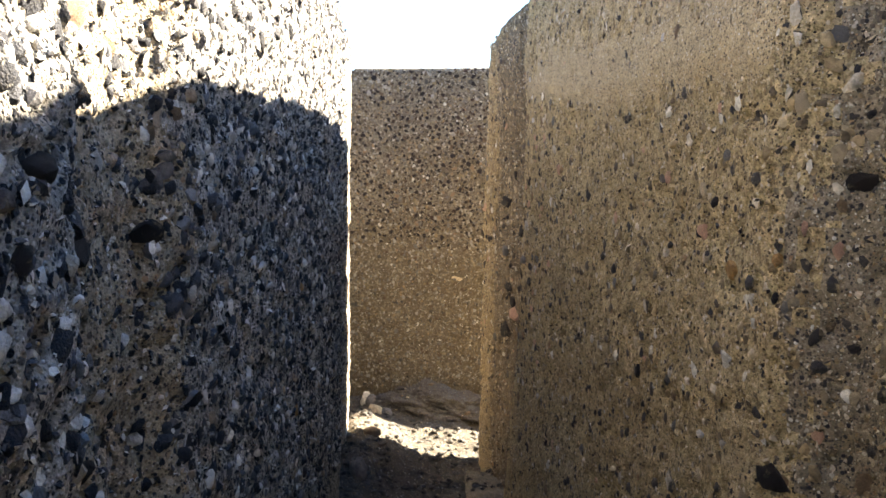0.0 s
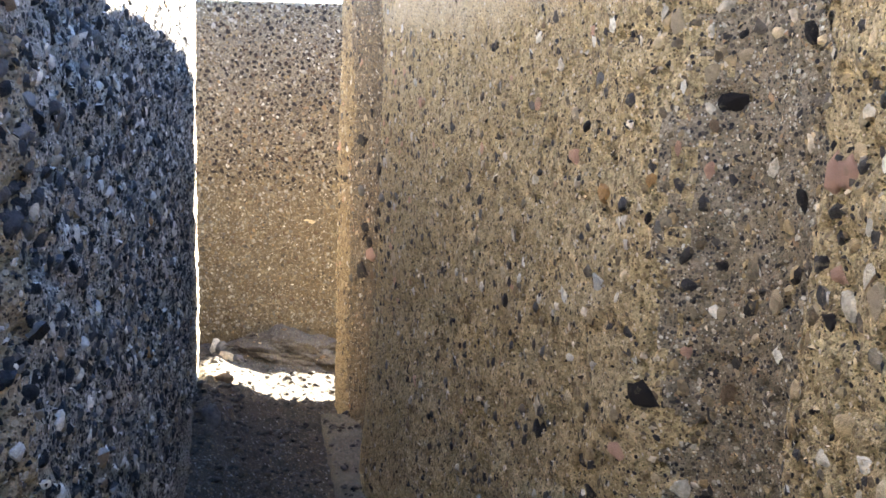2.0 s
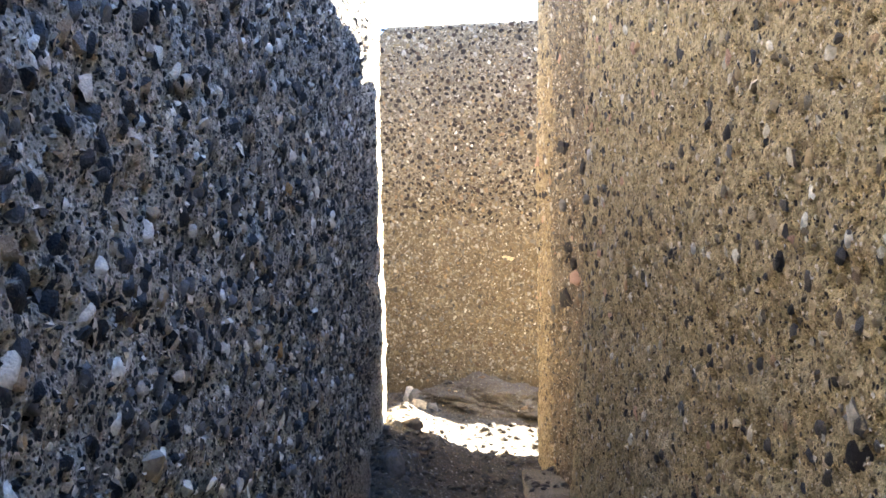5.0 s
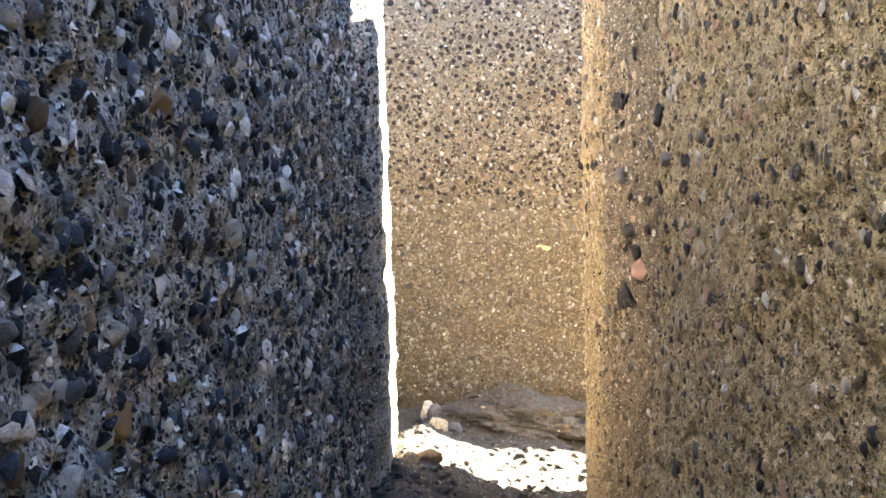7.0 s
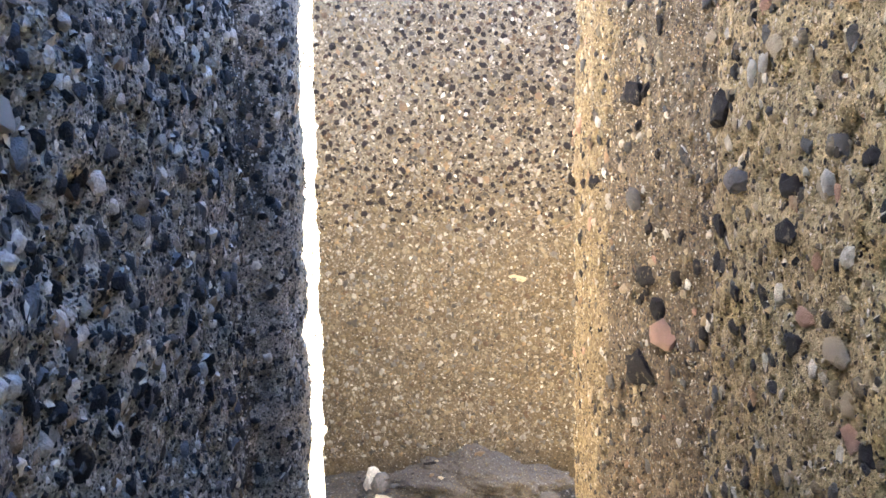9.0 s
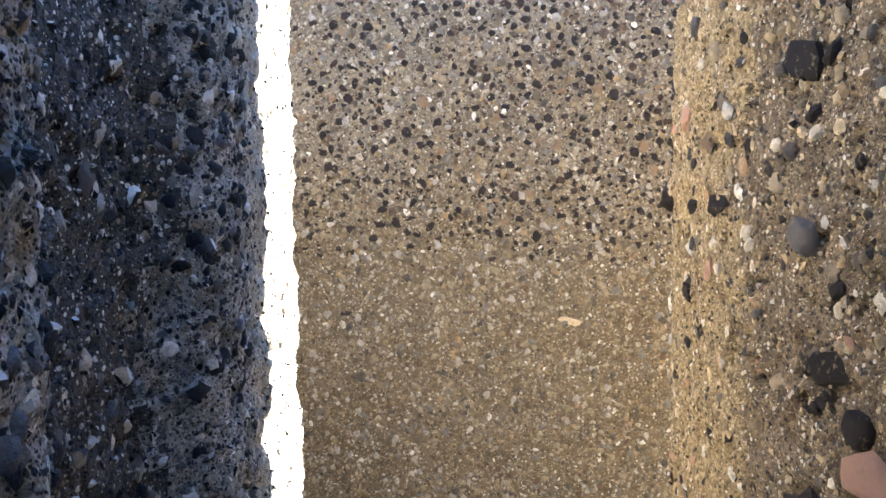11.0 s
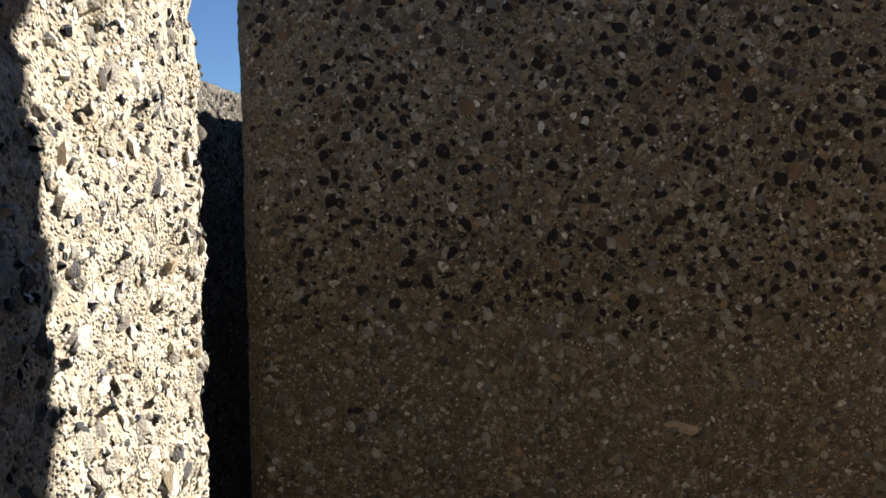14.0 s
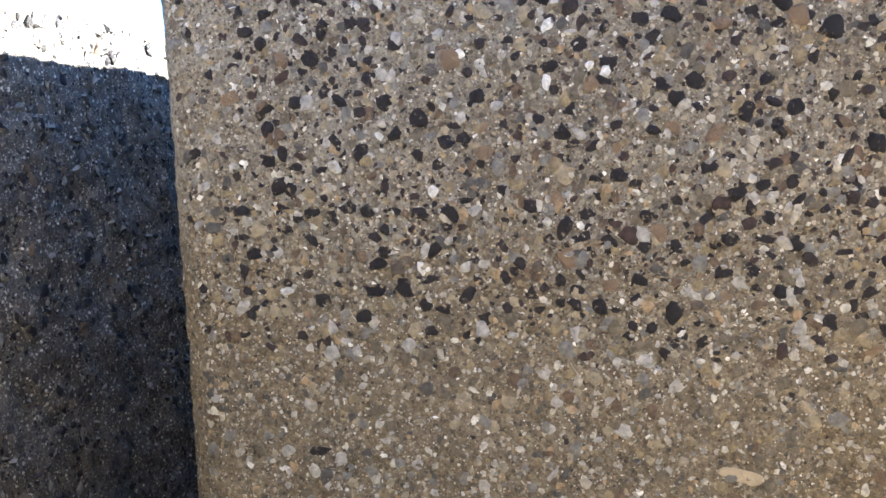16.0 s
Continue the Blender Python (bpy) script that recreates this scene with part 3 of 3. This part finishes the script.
set_list(right_wall, [(4.78, 0.83, 0.114, 0.067, 0), (3.89, 1.2, 0.0544, 0.032, 0), (3.96, 1.12, 0.0442, 0.026, 0), (3.77, 1.31, 0.051, 0.03, 6), (3.7, 1.29, 0.034, 0.02, 0), (3.82, 1.37, 0.0323, 0.019, 3), (4.08, 1.27, 0.0833, 0.049, 6), (4.28, 1.11, 0.0731, 0.043, 0), (5.03, 1.27, 0.0697, 0.041, 0), (5.37, 1.28, 0.136, 0.08, 0), (5.17, 1.26, 0.048, 0.034, 0), (5.16, 1.18, 0.0561, 0.033, 1), (5.08, 1.37, 0.056, 0.042, 5), (5.17, 1.1, 0.041, 0.041, 0), (5.06, 1.07, 0.03, 0.018, 0)], 1, right_side, right_block, 0.62, 0.05)
set_list(far_wall, [(-0.12, 1.26, 0.027, 0.022, 0), (0.06, 1.41, 0.023, 0.02, 0), (0.05, 1.51, 0.025, 0.021, 0), (0.03, 1.45, 0.026, 0.022, 0), (0.22, 1.43, 0.028, 0.024, 0), (0.18, 1.6, 0.022, 0.019, 0), (-0.15, 1.66, 0.026, 0.021, 0), (0.16, 1.56, 0.028, 0.024, 0), (0.46, 1.6, 0.025, 0.021, 0), (0.56, 1.6, 0.037, 0.033, 0), (0.6, 1.61, 0.025, 0.023, 0), (0.27, 1.53, 0.022, 0.019, 0), (0.32, 1.61, 0.022, 0.019, 0), (0.69, 1.59, 0.03, 0.026, 0), (0.54, 1.44, 0.022, 0.02, 0), (0.49, 1.35, 0.026, 0.023, 0), (0.57, 1.24, 0.031, 0.028, 0), (0.57, 1.17, 0.026, 0.024, 0), (0.66, 1.34, 0.032, 0.029, 0), (0.45, 1.2, 0.025, 0.022, 0)], 0, far_side, far_block, 0.45, 0.4)
set_list(far_wall, [(0.5, 1.2, 0.023, 0.021, 0), (0.42, 1.22, 0.022, 0.019, 0), (-0.27, 1.42, 0.027, 0.022, 0), (-0.28, 1.38, 0.03, 0.024, 0), (-0.26, 1.33, 0.021, 0.017, 0), (-0.4, 1.3, 0.024, 0.019, 0), (-0.14, 1.19, 0.033, 0.027, 0), (-0.24, 1.18, 0.03, 0.024, 0), (0, 1.15, 0.038, 0.032, 0), (-0.04, 1.21, 0.024, 0.02, 0), (0.04, 1.24, 0.025, 0.021, 0), (0.2, 1.24, 0.025, 0.021, 0), (0.11, 1.22, 0.023, 0.02, 0), (0.3, 1.1, 0.026, 0.023, 0), (0.37, 1.08, 0.024, 0.022, 0), (0.44, 1.07, 0.024, 0.021, 0), (0.33, 1.3, 0.024, 0.021, 0), (0.66, 1.12, 0.024, 0.022, 0), (0.56, 0.99, 0.021, 0.02, 0), (0.03, 1.1, 0.028, 0.024, 0)], 0, far_side, far_block, 0.45, 0.4)
set_list(far_wall, [(0.47, 0.85, 0.083, 0.031, 3), (-0.26, 0.9, 0.05, 0.032, 0), (0, 1.1, 0.022, 0.028, 1), (0.25, 1.26, 0.057, 0.025, 5)], 0, far_side, far_block, 0.45, 0.4)
set_list(left_wall, [(1.41, 1.78, 0.085, 0.05, 3), (1.5, 1.76, 0.0723, 0.0425, 0), (1.5, 1.72, 0.0489, 0.0287, 3), (1.99, 1.73, 0.0467, 0.0275, 1), (1.61, 1.82, 0.068, 0.04, 5), (1.53, 1.85, 0.0616, 0.0363, 2), (1.58, 1.43, 0.0298, 0.0175, 1), (1.42, 1.65, 0.0382, 0.0225, 0), (1.51, 1.6, 0.0553, 0.0325, 0), (1.57, 1.57, 0.051, 0.03, 0), (1.68, 1.61, 0.0574, 0.0338, 0), (1.38, 1.58, 0.0467, 0.0275, 0), (1.49, 1.56, 0.0489, 0.0287, 0), (1.39, 1.5, 0.0489, 0.0287, 0), (1.47, 1.41, 0.0553, 0.0325, 0), (1.51, 1.36, 0.0616, 0.0363, 0), (1.47, 1.48, 0.0361, 0.0213, 6), (1.23, 1.5, 0.0425, 0.025, 1), (1.32, 1.44, 0.0488, 0.0287, 1), (1.26, 1.69, 0.0489, 0.0287, 0)], 1, left_side, left_block, 0.9, 0.3)
set_list(left_wall, [(2.73, 1.06, 0.0468, 0.0336, 4), (2.62, 1.12, 0.0336, 0.0216, 1), (2.87, 1.35, 0.0456, 0.0312, 4), (3.12, 1.36, 0.053, 0.0312, 1), (3.41, 1.45, 0.049, 0.0288, 1), (2.57, 1.26, 0.0265, 0.0156, 1), (2.65, 1.24, 0.0265, 0.0156, 5), (2.59, 1.14, 0.0408, 0.024, 0), (2.67, 1.2, 0.0367, 0.0216, 0)], 1, left_side, left_block, 0.9, 0.3)
set_random(left_wall, 25, (0.9, 2.0), (0.014, 0.026), (6, 1, 3, 3, 5), left_end, left_block, 205, 0.5, 0.5)
set_random(left_wall, 250, (0.7, 2.1), (0.018, 0.034), (0, 0, 0, 6, 6, 5, 3, 1, 0, 1), left_main, left_block, 201, 0.6, 0.4)
set_random(right_wall, 300, (0.6, 2.0), (0.014, 0.03), (0, 0, 0, 6, 6, 1, 2, 3, 3, 5), right_side, right_block, 202, 0.6, 0.1)
set_random(right_wall, 80, (0.85, 1.75), (0.02, 0.036), (0, 0, 0, 6, 1, 3, 2, 3), lambda x, y: right_side(x, y) and 3.5 < y < 5.35, right_block, 206, 0.6, 0.1)
set_random(back_wall, 140, (0.9, 1.85), (0.018, 0.034), (0, 6, 5, 6, 5), lambda x, y: back_side(x, y) and 6.2 < y < 8.2, back_block, 204, 0.6, 0.4)


# unseen wall added behind the start to cut light from the open end
behind_wall = Wall([(-2.1, -6.2), (2.6, -6.2), (2.6, -5.1), (-2.1, -5.1)], 2.32, -0.3, 0.06, lambda x, y: y > -5.2, [(0.5, 0.01), (0.12, 0.01)], 0.0, 71)
tagged(new("wall_south", behind_wall.mesh("wall_south", MAT_RIGHT)), "unseen tan concrete wall added to cut light from behind", kind="structure")

# ---------------- ground ----------------
def ground_height(x, y):
    h = 0.03 + 0.24 * math.exp(-((x + 0.14) / 0.22) ** 2) * min(1, max(0, (y - 0.5) / 2)) * math.exp(-max(0, y - 5.1) ** 2 / 0.5) - 0.10 * math.exp(-((x - 0.62) / 0.25) ** 2)
    near = math.exp(-((x - 0.2) ** 2 + (y - 4) ** 2) / 30)
    v = Vector((x, y, 0))
    return h * near + near * (0.035 * noise.noise(v * 5) + 0.022 * noise.noise(v * 14) + 0.012 * noise.noise(v * 33)) + (1 - near) * 0.3 * noise.noise(v * 0.05)


def ground():
    far = [3, 5, 9, 16, 40, 120, 400, 1200, 3000]
    xs = [-2.0 - d for d in far[::-1]] + list(np.arange(-2.0, -0.3, 0.1)) + list(np.arange(-0.3, 0.8, 0.02)) + list(np.arange(0.8, 2.4, 0.1)) + [2.4 + d for d in far]
    ys = [-1.0 - d for d in far[::-1]] + list(np.arange(-1.0, 2.0, 0.1)) + list(np.arange(2.0, 6.6, 0.02)) + list(np.arange(6.6, 9.0, 0.1)) + [9.0 + d for d in far]
    v = [(x, y, ground_height(x, y)) for x in xs for y in ys]
    m = len(ys)
    f = [(i * m + j, (i + 1) * m + j, (i + 1) * m + j + 1, i * m + j + 1) for i in range(len(xs) - 1) for j in range(m - 1)]
    return tagged(new("ground", mesh_of("ground", v, f, MAT_GROUND)), "stony brown soil with rubble between the blocks", kind="structure")


floor_sheet = ground()


def loose_stone(name, x, y, size, material, label, category, seed, sink=0.3, detail=3, rough=0.35, turn=0.0):
    """A lump lying on the ground; size: its length, width and height."""
    bm = bmesh.new()
    bmesh.ops.create_icosphere(bm, subdivisions=detail, radius=0.5)
    off = Vector((seed * 3.7, seed, 1.3 * seed))
    for v in bm.verts:
        d = v.co.normalized()
        v.co *= 1 + rough * noise.noise(d * 1.6 + off) + rough * 0.4 * noise.noise(d * 4.5 + off) + rough * 0.22 * noise.noise(d * 11 + off) + rough * 0.16 * noise.noise(d * 24 + off) + rough * 0.1 * noise.noise(d * 50 + off)
        v.co.z = max(v.co.z, -0.5 * sink)
    bmesh.ops.scale(bm, vec=size, verts=bm.verts)
    me = bpy.data.meshes.new(name)
    bm.to_mesh(me)
    bm.free()
    me.shade_smooth()
    me.materials.append(material)
    ob = tagged(new(name, me), label, category)
    ob.matrix_basis = pose(x, y, ground_height(x, y) + size[2] * 0.5 * sink - 0.012, 0, 0, turn)
    return ob


boulder = loose_stone("boulder", 0.30, 6.14, (0.68, 0.42, 0.225), MAT_ROCK, "dark grey lump of rubbly rock lying against the far block", "rock", 4, 0.3, 6, 0.45, -10)
boulder.matrix_basis = boulder.matrix_basis @ Matrix.Rotation(math.radians(7), 4, "Y")


def rock_chips(rock, count, seed):
    """Stones that stick out of the upper side of a rock."""
    g = np.random.default_rng(seed)
    v = [q for q in rock.data.vertices if q.normal.z > 0.15 and q.normal.y < 0.5]
    for n in range(count):
        q = v[int(g.integers(0, len(v)))]
        r = 0.009 + 0.022 * g.uniform() ** 2
        ob = part("stone_chip", single(n % len(SHAPES), int(g.choice((6, 6, 0, 3, 5)))), None, rock)
        turn = q.normal.to_track_quat("Z", "Y").to_matrix().to_4x4()
        ob.matrix_basis = Matrix.Translation(q.co - q.normal * r * 0.2) @ turn @ Matrix.Rotation(g.uniform(0, 6.28), 4, "Z") @ Matrix.Diagonal((r * 1.3, r, r * 0.7, 1))


rock_chips(boulder, 26, 5)
loose_stone("stone", -0.085, 5.84, (0.10, 0.09, 0.09), TINTS[3], "smooth yellowish stone beside the grey boulder", "stone", 6)
loose_stone("stone", -0.01, 5.86, (0.07, 0.07, 0.08), TINTS[6], "small violet-grey stone beside the grey boulder", "stone", 9)
loose_stone("stone", -0.11, 6.12, (0.09, 0.08, 0.13), TINTS[6], "pale grey stone on the rubble by the far block", "stone", 12)
loose_stone("stone", -0.15, 6.2, (0.08, 0.08, 0.14), TINTS[1], "pale stone perched at the foot of the far block", "stone", 15)
loose_stone("stone", -0.06, 4.98, (0.10, 0.08, 0.065), TINTS[5], "brown stone on the rubble heap beside the wall", "stone", 18)
loose_stone("stone", -0.09, 4.35, (0.08, 0.08, 0.14), TINTS[6], "grey upright stone leaning at the wall foot", "stone", 21)


def rubble():
    """Loose stones over the floor of the passage, joined."""
    g = np.random.default_rng(77)
    V, F, base = [], [], 0
    for n in range(3600):
        x, y = g.uniform(-0.22, 0.62), 2.2 + 4.1 * math.sqrt(g.uniform(0, 1))
        if y > 4.85 and g.uniform() < 0.55:
            continue
        if x > 0.36 and 3.4 < y < 5.0 and g.uniform() < 0.45:
            continue
        if ((x - 0.3) / 0.45) ** 2 + ((y - 6.08) / 0.26) ** 2 < 1:
            continue
        r = 0.005 + 0.021 * g.uniform() ** 3.4
        v, f = SHAPES[g.integers(0, 14)] if r > 0.014 else SHAPES_SMALL[g.integers(0, 8)]
        a = g.uniform(0, 6.28)
        c, s = math.cos(a), math.sin(a)
        w = np.stack([(v[:, 0] * c - v[:, 1] * s) * r * 1.2 + x, (v[:, 0] * s + v[:, 1] * c) * r + y, v[:, 2] * r * 0.75 + max(ground_height(x, y), 0.035 if x > 0.43 and 2.4 < y < 4.95 else -1) + r * 0.12], 1)
        V.append(w)
        F.append(f + base)
        base += len(v)
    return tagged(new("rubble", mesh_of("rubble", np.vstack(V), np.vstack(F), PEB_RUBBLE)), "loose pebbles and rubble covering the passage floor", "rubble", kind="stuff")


rubble()


def footing():
    """Worn concrete ledge along the foot of the right block."""
    bm = bmesh.new()
    bmesh.ops.create_grid(bm, x_segments=14, y_segments=110, size=0.5)
    for v in bm.verts:
        u, w = v.co.x + 0.5, v.co.y + 0.5
        x, y = 0.41 + 0.24 * u, 2.4 + 2.55 * w
        q = Vector((x, y, 0))
        if u < 0.05:
            x += 0.03 * noise.noise(q * 6) + 0.012 * noise.noise(q * 19)
        v.co = (x, y, 0.035 + 0.022 * noise.noise(q * 6) + 0.01 * noise.noise(q * 21) - (0.15 if u < 0.05 else 0.012 if u < 0.12 else 0))
    me = bpy.data.meshes.new("footing")
    bm.to_mesh(me)
    bm.free()
    me.shade_smooth()
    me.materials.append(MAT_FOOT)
    return tagged(new("footing", me), "worn pale concrete footing along the tan block", "footing", kind="structure")


footing()


def cement_patch():
    """Smooth cement smeared over the upper part of the tan block, ragged below."""
    cols = [i for i, (x, y) in enumerate(right_wall.xy) if right_side(x, y) and 1.88 < y < 4.2]
    rows = 30
    verts = []
    for i in cols:
        y = right_wall.xy[i][1]
        q = Vector((y, 0, 0))
        low = 1.79 + 0.025 * noise.noise(q * 2.3) + 0.03 * noise.noise(q * 9) + 0.02 * noise.noise(q * 30) + 0.09 * max(0, y - 2.9)
        z = np.linspace(low, 2.29, rows)
        p, nor, side = right_wall.spot(np.full(rows, i), z)
        flat = np.array([right_wall.h[max(0, i - 6):i + 7, max(0, k - 6):k + 7].mean() for k in ((z - right_wall.low) / right_wall.step).astype(int)])
        here = right_wall.h[i, np.clip(((z - right_wall.low) / right_wall.step).astype(int), 0, len(right_wall.z) - 1)]
        ends = min(1, (y - 1.86) / 0.1, (4.5 - y) / 0.9)
        spots = np.array([noise.noise(Vector((y * 14, float(k) * 14, 3))) + 0.7 * noise.noise(Vector((y * 45, float(k) * 45, 8))) for k in z])
        band = np.clip(1.25 - (z - low) / 0.26, 0.3, 1)
        lift = 0.015 * np.clip((z - low) / 0.07, 0, 1) * band * ends - 0.005 + 0.006 * spots
        verts.append(p + nor * (flat - here + lift)[:, None])
    n = len(cols)
    f = [(a * rows + b, (a + 1) * rows + b, (a + 1) * rows + b + 1, a * rows + b + 1) for a in range(n - 1) for b in range(rows - 1)]
    me = mesh_of("cement_patch", np.vstack(verts), f, MAT_PATCH)
    return part("cement_patch", me, None, right_block, "smooth pale cement smear")


cement_patch()
